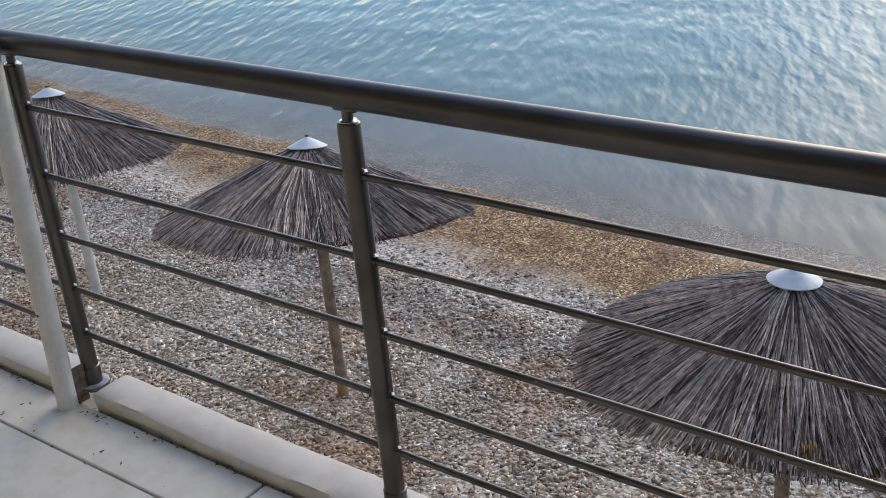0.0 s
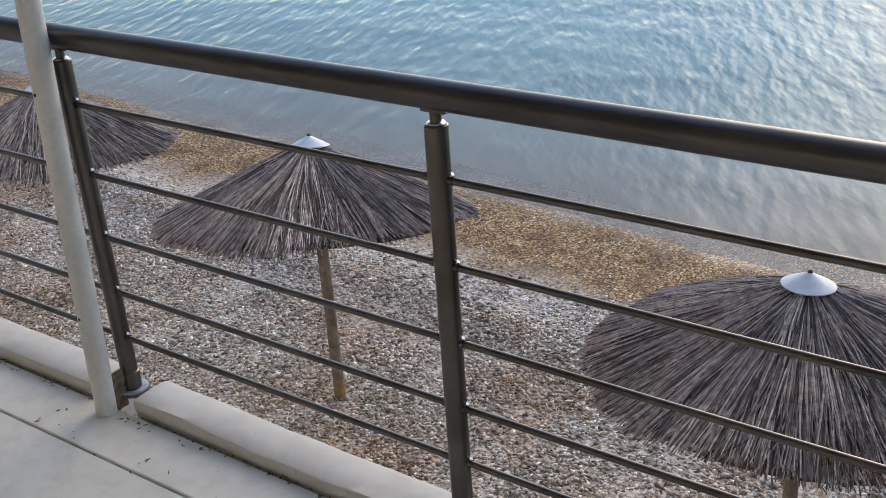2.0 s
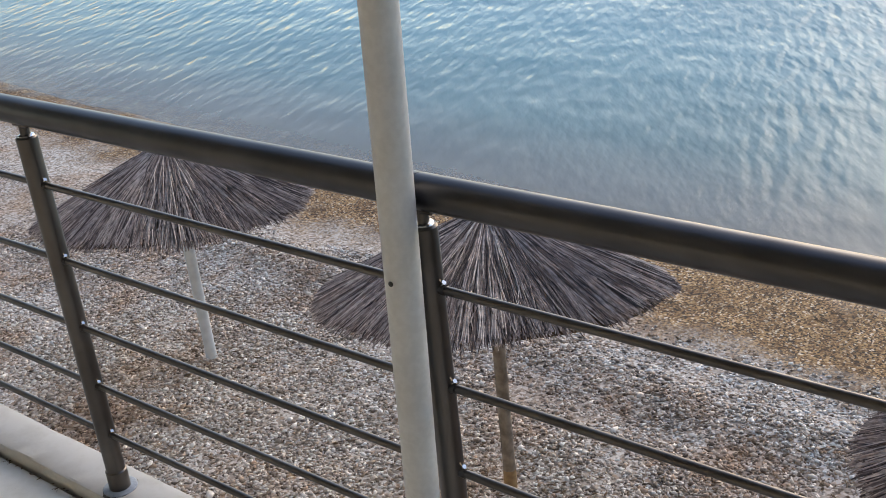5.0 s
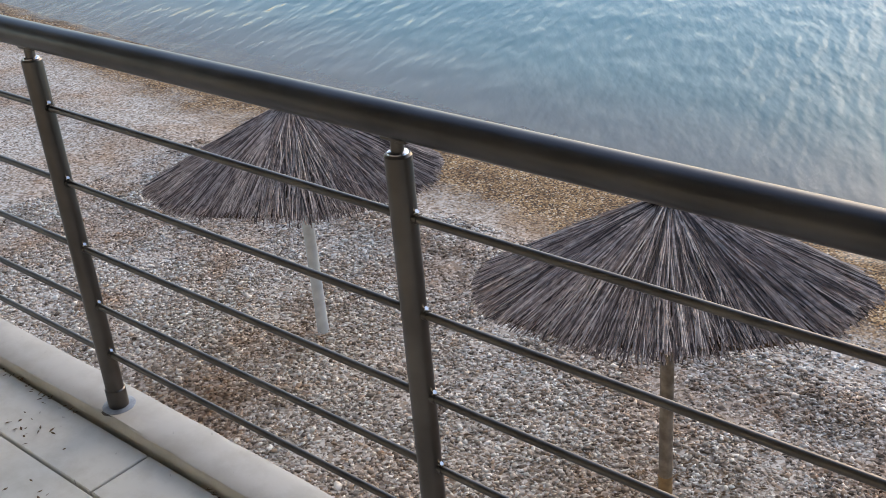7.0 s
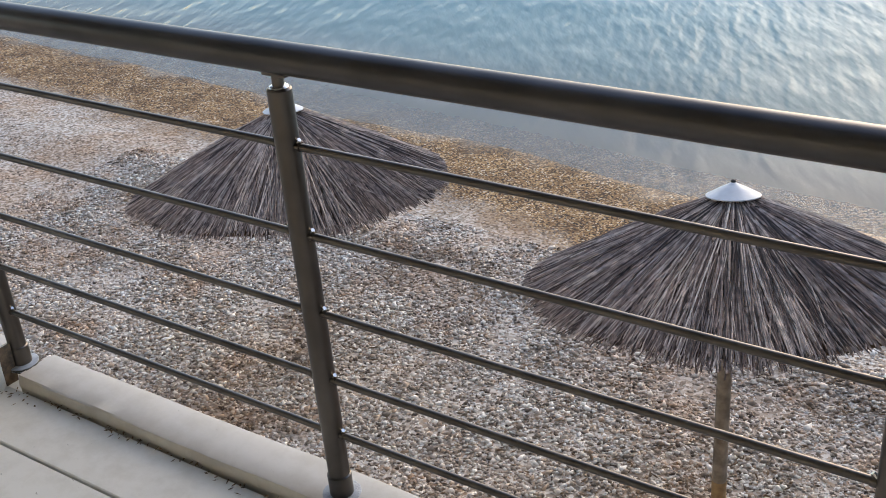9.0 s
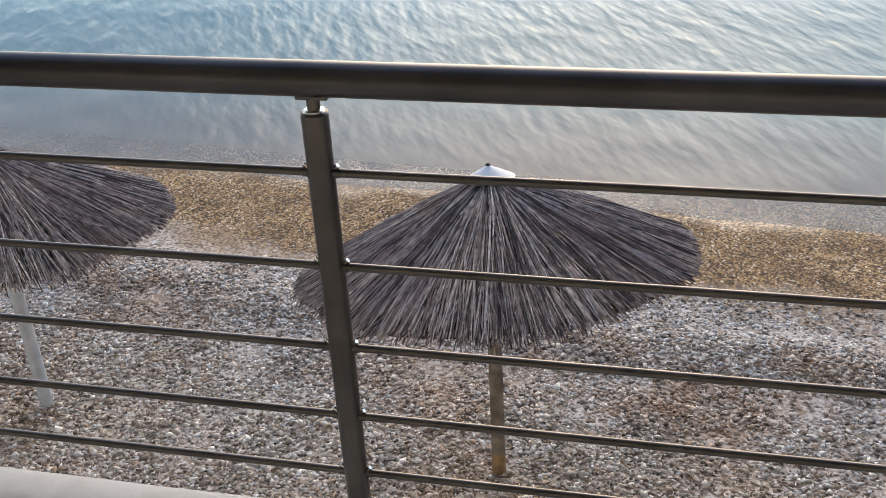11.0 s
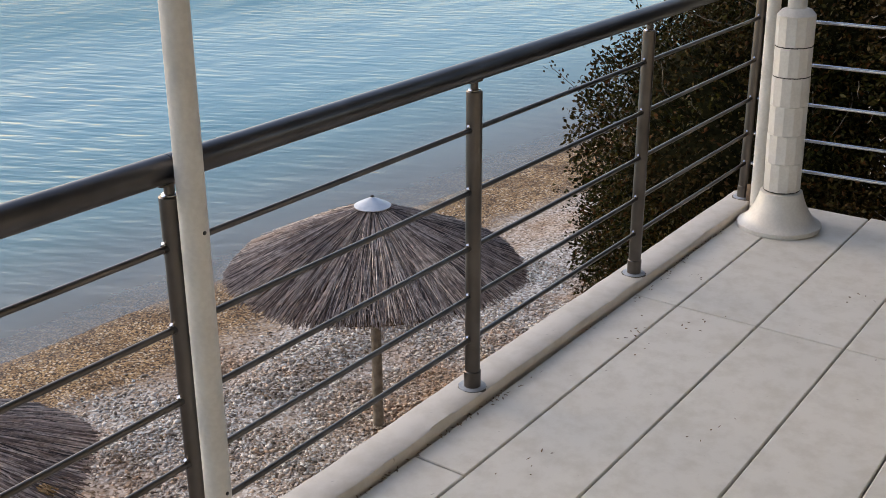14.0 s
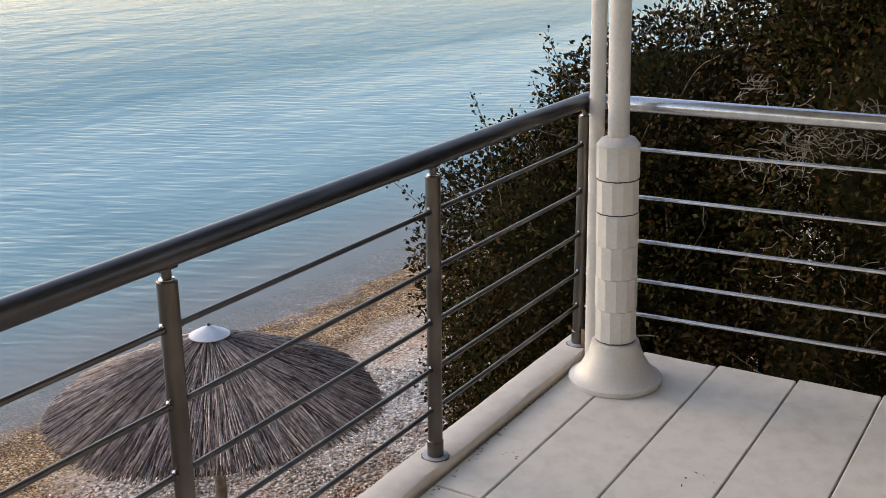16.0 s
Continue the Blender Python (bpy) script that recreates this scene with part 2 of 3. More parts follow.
def make_reed():
    m, n, l, b = material("dry_reed", 0.7)
    rnd = n.new("ShaderNodeNewGeometry").outputs["Random Per Island"]
    p = world_pos(n)
    c = ramp(n, l, rnd, [(0.0, (0.04, 0.028, 0.024)), (0.25, (0.25, 0.175, 0.145)), (0.5, (0.50, 0.385, 0.325)), (0.8, (0.76, 0.63, 0.55)), (1.0, (0.95, 0.83, 0.72))])
    c = mix(n, l, 0.75, c, ramp(n, l, noise_node(n, l, 26, 4, p, 0.65), [(0.34, (0.22, 0.20, 0.20)), (0.6, (1, 0.97, 0.94))]), "MULTIPLY")
    c = mix(n, l, 0.6, c, ramp(n, l, noise_node(n, l, 3.0, 4, p, 0.6), [(0.35, (0.52, 0.52, 0.58)), (0.65, (1, 0.95, 0.9))]), "MULTIPLY")
    l.new(c, b.inputs["Base Color"])
    l.new(bump(n, l, noise_node(n, l, 150, 3, p), 0.4, 0.002), b.inputs["Normal"])
    return m


def make_leaf(name, stops):
    m, n, l, b = material(name, 0.42)
    rnd = n.new("ShaderNodeNewGeometry").outputs["Random Per Island"]
    p = world_pos(n)
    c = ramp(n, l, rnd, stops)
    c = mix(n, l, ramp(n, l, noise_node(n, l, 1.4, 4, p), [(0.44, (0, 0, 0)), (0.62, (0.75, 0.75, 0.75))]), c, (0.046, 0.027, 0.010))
    l.new(c, b.inputs["Base Color"])
    return m


STEEL, HANDRAIL, BRIGHT = make_steel(), make_handrail_steel(), make_bright_steel()
WHITE = make_white_paint()
SLAB = make_slab("terrace_slab", (0.72, 0.70, 0.64), 0.55)
CURB = make_slab("curb_concrete", (0.62, 0.58, 0.52), 0.4)
JOINT = make_plain("joint_dirt", (0.05, 0.045, 0.035), (0.13, 0.11, 0.085), 20)
DARK = make_plain("dark_rubber", (0.02, 0.02, 0.02), (0.05, 0.045, 0.04), 30, 0.7)
RUST = make_plain("rusty_plate", (0.05, 0.035, 0.025), (0.2, 0.13, 0.08), 40, 0.7)
PLASTER = make_plain("plaster", (0.55, 0.53, 0.49), (0.62, 0.60, 0.56), 3, 0.85)
CEILING = make_plain("awning_cloth", (0.52, 0.50, 0.46), (0.60, 0.58, 0.54), 4, 0.9)
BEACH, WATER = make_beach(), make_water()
PEBBLE, PEBBLES = make_pebble(True), make_pebble(False)
REED = make_reed()
CAP = make_plain("galvanised_cap", (0.50, 0.54, 0.58), (0.62, 0.66, 0.70), 12, 0.45, 0.05)
POLE_WOOD = make_plain("weathered_wood", (0.13, 0.10, 0.075), (0.26, 0.215, 0.17), 14, 0.8)
POLE_BASE = make_plain("raw_wood", (0.22, 0.13, 0.06), (0.36, 0.23, 0.11), 16, 0.8)
POLE_METAL = make_plain("grey_painted_metal", (0.46, 0.49, 0.52), (0.58, 0.61, 0.63), 9, 0.5, 0.1)
PLATE = make_plain("dull_plate_steel", (0.20, 0.22, 0.25), (0.36, 0.39, 0.43), 30, 0.4)
# Leaf tones scaled down; the weak light on the bushes is in the colour.
LEAF = make_leaf("evergreen_leaf_shaded", [(0.0, (0.006, 0.008, 0.003)), (0.4, (0.020, 0.022, 0.005)), (0.7, (0.050, 0.046, 0.010)), (0.86, (0.072, 0.038, 0.011)), (0.95, (0.095, 0.034, 0.013)), (1.0, (0.15, 0.14, 0.06))])
# Near-black core colour stands in for the shade deep inside the bushes.
CORE_SHADE = make_plain("bush_core_shade", (0.005, 0.006, 0.002), (0.022, 0.020, 0.008), 30, 0.95, 1.0)
CORE_SHADE.node_tree.nodes["Principled BSDF"].inputs["Specular IOR Level"].default_value = 0.05
LEAF.node_tree.nodes["Principled BSDF"].inputs["Specular IOR Level"].default_value = 0.05
ORANGE = make_plain("orange_reed", (0.16, 0.085, 0.03), (0.26, 0.15, 0.055), 30, 0.8)
PALE_TWIG = make_plain("pale_twig", (0.12, 0.10, 0.08), (0.34, 0.30, 0.26), 20, 0.8)
TWIG = make_plain("dry_twig", (0.10, 0.08, 0.06), (0.28, 0.25, 0.21), 20, 0.8)
DRY = make_plain("dry_litter_and_backing", (0.09, 0.055, 0.03), (0.22, 0.14, 0.08), 25, 0.85)


# ---------------- mesh tools ----------------
def finish(bm, name, mat, smooth=True):
    me = bpy.data.meshes.new(name)
    bm.to_mesh(me)
    bm.free()
    me.materials.append(mat)
    if smooth:
        me.shade_smooth()
    return me


def part(name, bm, mat, parent, label="", smooth=True):
    ob = new(name, finish(bm, name, mat, smooth))
    ob.parent = parent
    if label:
        ob["label"] = label
    return ob


def thing(name, x, y, z, label, category, group="", kind=""):
    ob = new(name)
    ob.location = (x, y, z)
    return tagged(ob, label, category, group, kind)


def structure(name, bm, mat, label, category, smooth=False):
    return tagged(new(name, finish(bm, name, mat, smooth)), label, category, kind="structure")


def add_box(bm, x0, y0, z0, x1, y1, z1, bevel=0.0, seg=2):
    r = bmesh.ops.create_cube(bm, size=1.0)["verts"]
    bmesh.ops.scale(bm, vec=(x1 - x0, y1 - y0, z1 - z0), verts=r)
    bmesh.ops.translate(bm, vec=((x0 + x1) / 2, (y0 + y1) / 2, (z0 + z1) / 2), verts=r)
    if bevel:
        ed = list({e for v in r for e in v.link_edges})
        bmesh.ops.bevel(bm, geom=ed, offset=bevel, segments=seg, affect="EDGES", profile=0.5)
    return bm


def add_tube(bm, a, b, ra, rb=None, seg=20, caps=True):
    a, b = Vector(a), Vector(b)
    rb = ra if rb is None else rb
    q = (b - a).to_track_quat("Z", "Y").to_matrix()
    rings = []
    for c, r in ((a, ra), (b, rb)):
        rings.append([bm.verts.new(c + q @ Vector((r * math.cos(2 * math.pi * i / seg), r * math.sin(2 * math.pi * i / seg), 0))) for i in range(seg)])
    for i in range(seg):
        bm.faces.new((rings[0][i], rings[0][(i + 1) % seg], rings[1][(i + 1) % seg], rings[1][i]))
    if caps:
        bm.faces.new(list(reversed(rings[0])))
        bm.faces.new(rings[1])
    return bm


def add_lathe(bm, profile, seg=32, facet=False):
    rings = [[bm.verts.new((r * math.cos(2 * math.pi * i / seg), r * math.sin(2 * math.pi * i / seg), z)) for i in range(seg)] for r, z in profile]
    for a, b in zip(rings, rings[1:]):
        for i in range(seg):
            bm.faces.new((a[i], a[(i + 1) % seg], b[(i + 1) % seg], b[i]))
    bm.faces.new(list(reversed(rings[0])))
    bm.faces.new(rings[-1])
    return bm


def box(*a, **k):
    return add_box(bmesh.new(), *a, **k)


def tube(*a, **k):
    return add_tube(bmesh.new(), *a, **k)


def lathe(*a, **k):
    return add_lathe(bmesh.new(), *a, **k)


def sharp(me, degrees=35):
    me.shade_smooth()
    me.set_sharp_from_angle(angle=radians(degrees))


# ---------------- plan ----------------
BAY = 1.105
POSTS = list(range(-6, 4))
ROD_Z = (0.202, 0.342, 0.501, 0.674, 0.858)
TOP_Z, RAIL_Z, RAIL_R, POST_R, ROD_R = 0.970, 1.0255, 0.0300, 0.0235, 0.0078
CURB_TOP = 0.036
END_SKEW = 0.075          # the end railing leans outwards by END_SKEW per metre
POLE_POSTS = (-6, -3, 0, 3)
WATER_Z = -3.160


def beach_z(x, y):
    return -2.75 - 0.055 * y if y < 9 else -3.245 - 0.10 * (y - 9)


def rough_at(x, y):
    d = y + 0.085 * x
    return 0.045 if d < 5.0 else max(0.007, 0.045 - 0.02 * (d - 5.0))


# ---------------- ground, beach, sea ----------------
def build_beach():
    bm = bmesh.new()
    xs = [-900, -200, -60] + [-30 + 0.5 * i for i in range(121)] + [60, 200, 900]
    ys = [-900, -200, -40, -12, -6] + [-3 + 0.3 * i for i in range(60)] + [20, 30]
    grid = []
    for y in ys:
        row = []
        for x in xs:
            yy = max(y, -6)
            z = beach_z(x, yy + 0.085 * max(-30, min(30, x)))
            if abs(x) < 31 and -3 <= y < 16:
                z += rough_at(x, y) * (noise.noise((x * 0.5, y * 0.8, 0)) + 0.5 * noise.noise((x * 1.7, y * 1.7, 3)))
                # low berm where the coarse stones meet the fine gravel
                z += 0.05 * math.exp(-((y + 0.085 * x - 5.0 - 0.3 * noise.noise((x * 0.6, 0, 9))) / 0.35) ** 2)
            row.append(bm.verts.new((x, y, z)))
        grid.append(row)
    for a, b in zip(grid, grid[1:]):
        for i in range(len(xs) - 1):
            bm.faces.new((a[i], a[i + 1], b[i + 1], b[i]))
    return structure("ground", bm, BEACH, "pebble beach with pale stones and brown fine gravel by the water", "beach", True)


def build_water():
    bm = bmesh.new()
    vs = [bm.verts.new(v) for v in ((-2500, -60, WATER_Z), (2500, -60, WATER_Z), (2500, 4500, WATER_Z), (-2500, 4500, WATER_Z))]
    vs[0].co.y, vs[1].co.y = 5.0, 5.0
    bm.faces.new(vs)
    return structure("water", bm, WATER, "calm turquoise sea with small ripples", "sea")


ground = build_beach()
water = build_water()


# ---------------- terrace ----------------
def build_terrace():
    base = structure("floor", box(-9, -4.5, -0.35, 3.425, -0.052, -0.022), JOINT, "pale concrete slab floor of the terrace with dark joints", "terrace floor")
    rows = [-0.232, -0.537, -0.842, -1.146]
    while rows[-1] > -4.3:
        rows.append(rows[-1] - 0.304)
    ys = [-0.057] + rows
    xs = [0.73 + 1.372 * k for k in range(-7, 2)] + [3.43]
    shapes = {}
    for i, (y1, y0) in enumerate(zip(ys, ys[1:])):
        # every second row has longer slabs with shifted end joints
        cuts = xs if i % 2 == 0 else [xs[0], -6.13, -3.385, -0.642, 2.102, xs[-1]]
        for x0, x1 in zip(cuts, cuts[1:]):
            x1e = x1
            if x1 == xs[-1]:
                x1e = 3.43 + 0.06 * (-(y0 + y1) / 2)
            w, d = round(x1e - x0 - 0.007, 3), round(y1 - y0 - 0.007, 3)
            if (w, d) not in shapes:
                shapes[(w, d)] = finish(box(-w / 2, -d / 2, -0.03, w / 2, d / 2, 0, bevel=0.003, seg=1), "slab", SLAB, False)
            s = new("slab", shapes[(w, d)])
            s.location = ((x0 + x1e) / 2, (y0 + y1) / 2, 0.0)
            s.parent = base
    wall = structure("wall_front", box(-9, -0.30, -3.2, 3.5, 0.045, -0.36), PLASTER, "pale plastered retaining wall under the terrace", "wall")
    side = structure("wall_side", box(3.3, -4.5, -3.2, 3.5, -0.302, -0.36), PLASTER, "pale plastered side wall under the terrace", "wall")
    back = structure("wall_back", box(-9, -4.72, -0.35, 4.2, -4.5, 2.75), PLASTER, "plain pale plastered house wall", "wall")
    roof = structure("ceiling", box(-9, -4.5, 2.62, 3.7, -0.02, 2.72), CEILING, "plain pale awning over the terrace", "ceiling")
    return base


floor = build_terrace()


def curb_profile(bm, x0, x1):
    # low coping with a worn, slightly chipped inner edge
    sec = [(-0.047, -0.03), (-0.047, 0.0005), (-0.0495, 0.004), (-0.050, 0.027), (-0.0475, 0.0335), (-0.042, 0.036), (0.0, 0.037), (0.055, 0.036), (0.074, 0.030), (0.082, 0.014), (0.082, -0.36), (-0.047, -0.36)]
    steps = max(2, int((x1 - x0) / 0.035))
    rings = []
    for i in range(steps + 1):
        x = x0 + (x1 - x0) * i / steps
        w = 0.0035 * noise.noise((x * 2.2, 1.3, 0)) + 0.002 * noise.noise((x * 9, 4, 0))
        chip = max(0.0, noise.noise((x * 6.3, 7.7, 2.0)) - 0.28) * 0.022
        ring = []
        for j, (y, z) in enumerate(sec):
            bite = chip if j in (3, 4) else 0.0
            ring.append(bm.verts.new((x, y + (w * 1.4 if y < 0 else w) + bite, z + (w if z > 0.002 else 0) - bite * 0.5)))
        rings.append(ring)
    k = len(sec)
    for a, b in zip(rings, rings[1:]):
        for i in range(k):
            bm.faces.new((a[i], a[(i + 1) % k], b[(i + 1) % k], b[i]))
    bm.faces.new(list(reversed(rings[0])))
    bm.faces.new(rings[-1])
    return bm


def build_curbs():
    ends = [-9.0, -3.33, 0.0, 3.40]
    for a, b in zip(ends, ends[1:]):
        x0 = a + (0.055 if a > -8 else 0)
        x1 = b - (0.115 if b < 3 else 0)
        ob = structure("trim", curb_profile(bmesh.new(), x0, x1), CURB, "pale rounded concrete coping along the terrace edge", "curb", True)
        sharp(ob.data, 24)


build_curbs()


# ---------------- railing ----------------
def post_parts(parent, top_z=TOP_Z, bottom=CURB_TOP, sides=(-1, 1), along=(1, 0)):
    """One steel post with socket, base plate, pin, saddle and rod clips, about the parent's origin."""
    post = part("post", lathe([(POST_R, bottom + 0.055), (POST_R, top_z - 0.004), (POST_R - 0.003, top_z)], 28), STEEL, parent)
    sharp(post.data)
    sock = part("socket", lathe([(POST_R + 0.003, bottom - 0.02), (POST_R + 0.003, bottom + 0.055), (POST_R, bottom + 0.058)], 28), STEEL, post)
    sharp(sock.data)
    plate = part("base_plate", lathe([(0.043, bottom - 0.006), (0.043, bottom + 0.003), (0.040, bottom + 0.005)], 28), PLATE, post, "dull grey round steel base plate")
    rim = bmesh.new()
    ring_in = [rim.verts.new((0.041 * math.cos(a * math.pi / 16), 0.041 * math.sin(a * math.pi / 16), bottom + 0.0025)) for a in range(32)]
    ring_out = []
    for a in range(32):
        rr = 0.049 + 0.008 * noise.noise((2.4 * math.cos(a * math.pi / 16), 2.4 * math.sin(a * math.pi / 16), 3.1))
        ring_out.append(rim.verts.new((rr * math.cos(a * math.pi / 16), rr * math.sin(a * math.pi / 16), bottom - 0.002)))
    for a in range(32):
        rim.faces.new((ring_in[a], ring_out[a], ring_out[(a + 1) % 32], ring_in[(a + 1) % 32]))
    part("grout_ring", rim, JOINT, post, "dirty dark mortar ring")
    sharp(plate.data)
    pin = part("pin", lathe([(0.0115, top_z - 0.01), (0.0115, RAIL_Z - RAIL_R + 0.006)], 16), STEEL, post)
    sharp(pin.data)
    collar = part("collar", lathe([(0.0185, top_z), (0.0175, top_z + 0.002), (0.013, top_z + 0.004)], 20), BRIGHT, post)
    sharp(collar.data)
    sad = part("saddle", box(-0.028, -0.011, RAIL_Z - RAIL_R - 0.004, 0.028, 0.011, RAIL_Z - RAIL_R + 0.003, bevel=0.002), STEEL, post)
    if along[1]:
        sad.rotation_euler = (0, 0, math.atan2(along[1], along[0]))
    for z in ROD_Z:
        for s in sides:
            ax, ay = along
            bm = tube((ax * s * (POST_R - 0.004), ay * s * (POST_R - 0.004), z), (ax * s * (POST_R + 0.009), ay * s * (POST_R + 0.009), z), 0.0094, seg=14)
            clip = part("rod_clip", bm, STEEL, post)
            sharp(clip.data)
            bm = tube((ax * s * (POST_R - 0.001), ay * s * (POST_R - 0.001), z + 0.006), (ax * s * (POST_R + 0.007), ay * s * (POST_R + 0.007), z + 0.0145), 0.0042, seg=8)
            sharp(part("screw", bm, BRIGHT, clip, "tiny bright screw").data)
    return post


def build_railing():
    rail = thing("railing", 0, 0, 0, "brushed stainless steel railing with five thin rods above the coping", "railing")
    master = post_parts(rail)
    master.location = (POSTS[0] * BAY, 0, 0)
    for k in POSTS[1:]:
        c = copy_thing(master, Matrix.Translation((k * BAY, 0, 0)))
    # handrail in lengths butted over the posts that carry a pole
    cuts = [POSTS[0] * BAY - 0.4, -3 * BAY, 0.0, 3 * BAY + 0.03]
    for a, b in zip(cuts, cuts[1:]):
        h = part("handrail", tube((a + 0.0008, 0, RAIL_Z), (b - 0.0008, 0, RAIL_Z), RAIL_R, seg=36), HANDRAIL, rail, "brushed steel handrail with its dark reflections put into the colour")
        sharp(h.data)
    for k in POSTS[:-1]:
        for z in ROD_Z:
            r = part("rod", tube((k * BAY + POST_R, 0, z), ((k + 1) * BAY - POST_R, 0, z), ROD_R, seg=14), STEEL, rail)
            sharp(r.data)
    return rail


railing = build_railing()


def build_end_railing():
    rail = thing("end_railing", 3 * BAY, 0, 0, "brushed stainless steel railing across the end of the terrace", "railing")
    d = Vector((END_SKEW, -1, 0)).normalized()
    L = 3.6
    # End handrail and rods take a much lighter steel tone than the front.
    h = part("handrail", tube(Vector((0, 0, RAIL_Z)) + d * 0.02, Vector((0, 0, RAIL_Z)) + d * L, RAIL_R, seg=36), BRIGHT, rail, "light-toned steel handrail")
    sharp(h.data)
    elbow = part("elbow", tube((0.031, 0, RAIL_Z), (0.032, 0, RAIL_Z), RAIL_R * 0.98, seg=24), STEEL, rail)
    for s in (1.55, 3.1):
        p = post_parts(rail, bottom=0.0, along=(d.x, d.y))
        p.location = (d.x * s, d.y * s, 0)
    for z in ROD_Z:
        sharp(part("rod", tube(Vector((0, 0, z)) + d * POST_R, Vector((0, 0, z)) + d * L, ROD_R, seg=14), BRIGHT, rail, "light-toned steel rod").data)
    return rail


build_end_railing()


# ---------------- poles ----------------
def build_pole(x, y, label):
    p = thing("awning_pole", x, y, 0, label, "pole", "awning poles")
    p.rotation_euler = (-0.024, 0.022, 0)
    sh = part("shaft", lathe([(0.0295, 0.0), (0.0295, 2.62)], 28), WHITE, p)
    sharp(sh.data)
    for z in (0.30, 0.905):
        part("hole", lathe([(0.0045, 0), (0.0045, 0.0012)], 12), DARK, p, "small dark drilled hole").matrix_basis = Matrix.Translation((0, -0.0292, z)) @ Euler((radians(90), 0, 0)).to_matrix().to_4x4()
    part("bracket", box(0.018, 0.018, 0.0, 0.024, 0.058, 0.115, bevel=0.002), RUST, p, "dark rusty fixing bracket")
    sharp(part("bolt", tube((0.008, 0.02, RAIL_Z), (0.012, 0.066, RAIL_Z), 0.006, seg=10), BRIGHT, p, "bright bolt head").data)
    return p


for k in (-6, -3, 0):
    build_pole(k * BAY - 0.018, -0.085, "white painted steel awning pole with drilled holes beside the railing")
build_pole(3 * BAY - 0.055, -0.088, "white painted steel awning pole in the terrace corner")


def build_column():
    c = thing("parasol_column", 3.13, -0.240, 0, "white faceted column with a flared round foot carrying a slim pole", "column")
    foot = part("foot", lathe([(0.172, 0.0), (0.176, 0.006), (0.176, 0.022), (0.168, 0.027), (0.158, 0.030), (0.135, 0.055), (0.112, 0.095), (0.096, 0.135), (0.088, 0.165), (0.080, 0.168)], 48), WHITE, c, "flared round white foot")
    sharp(foot.data)
    c.rotation_euler = (-0.022, -0.013, 0)
    z0, hs = 0.175, (0.124, 0.124, 0.124, 0.124, 0.124, 0.12)
    for i, h in enumerate(hs):
        gap = (0.0, 0.0, 0.0, 0.003, 0.003, 0.0)[i]
        seg = part("segment", lathe([(0.0765, z0 + 0.0004), (0.0778, z0 + 0.0016), (0.0778, z0 + h - 0.0016 - gap), (0.0765, z0 + h - 0.0004 - gap)], 12), WHITE, c, smooth=False)
        seg.rotation_euler = (0, 0, 0.12 + 0.26 * (i % 2))
        z0 += h
    part("core", lathe([(0.0725, 0.16), (0.0725, z0 - 0.002)], 24), WHITE, c)
    for z in (0.1735, 0.175 + 4 * 0.124 - 0.002, 0.175 + 5 * 0.124 - 0.002):
        part("ring", lathe([(0.0760, z - 0.0022), (0.0760, z + 0.0022)], 24), DARK, c, "thin dark rubber ring")
    cap = part("cap", lathe([(0.0775, z0 - 0.002), (0.078, z0 + 0.004), (0.060, z0 + 0.026), (0.040, z0 + 0.032)], 32), WHITE, c)
    sharp(cap.data)
    sharp(part("shaft", lathe([(0.0385, z0 + 0.02), (0.0385, 2.6)], 32), WHITE, c).data)
    return c


build_column()


# ---------------- thatched umbrellas ----------------
RNG = np.random.default_rng(7)


def prisms(starts, mids, ends, widths, name, mat):
    """Many three-sided reeds, each bent once, in one mesh."""
    n = len(starts)
    ax = ends - starts
    ax /= np.linalg.norm(ax, axis=1)[:, None]
    up = np.tile([0.0, 0.0, 1.0], (n, 1))
    side = np.cross(ax, up)
    side /= np.linalg.norm(side, axis=1)[:, None]
    nor = np.cross(side, ax)
    V = []
    for c, k in ((starts, 0.8), (mids, 1.0), (ends, 0.75)):
        w = (widths * k)[:, None]
        V += [c + side * w, c + nor * w * 1.1, c - side * w]
    V = np.stack(V, 1).reshape(-1, 3)
    base = (np.arange(n) * 9)[:, None]
    f = []
    for r in (0, 3):
        for i in range(3):
            j = (i + 1) % 3
            f.append([r + i, r + j, r + 3 + j, r + 3 + i])
    quads = (base[:, None, :] + np.array(f)[None]).reshape(-1, 4)
    caps = (base[:, None, :] + np.array([[6, 7, 8]])[None]).reshape(-1, 3)
    me = bpy.data.meshes.new(name)
    me.from_pydata(V.tolist(), [], quads.tolist() + caps.tolist())
    me.materials.append(mat)
    return me


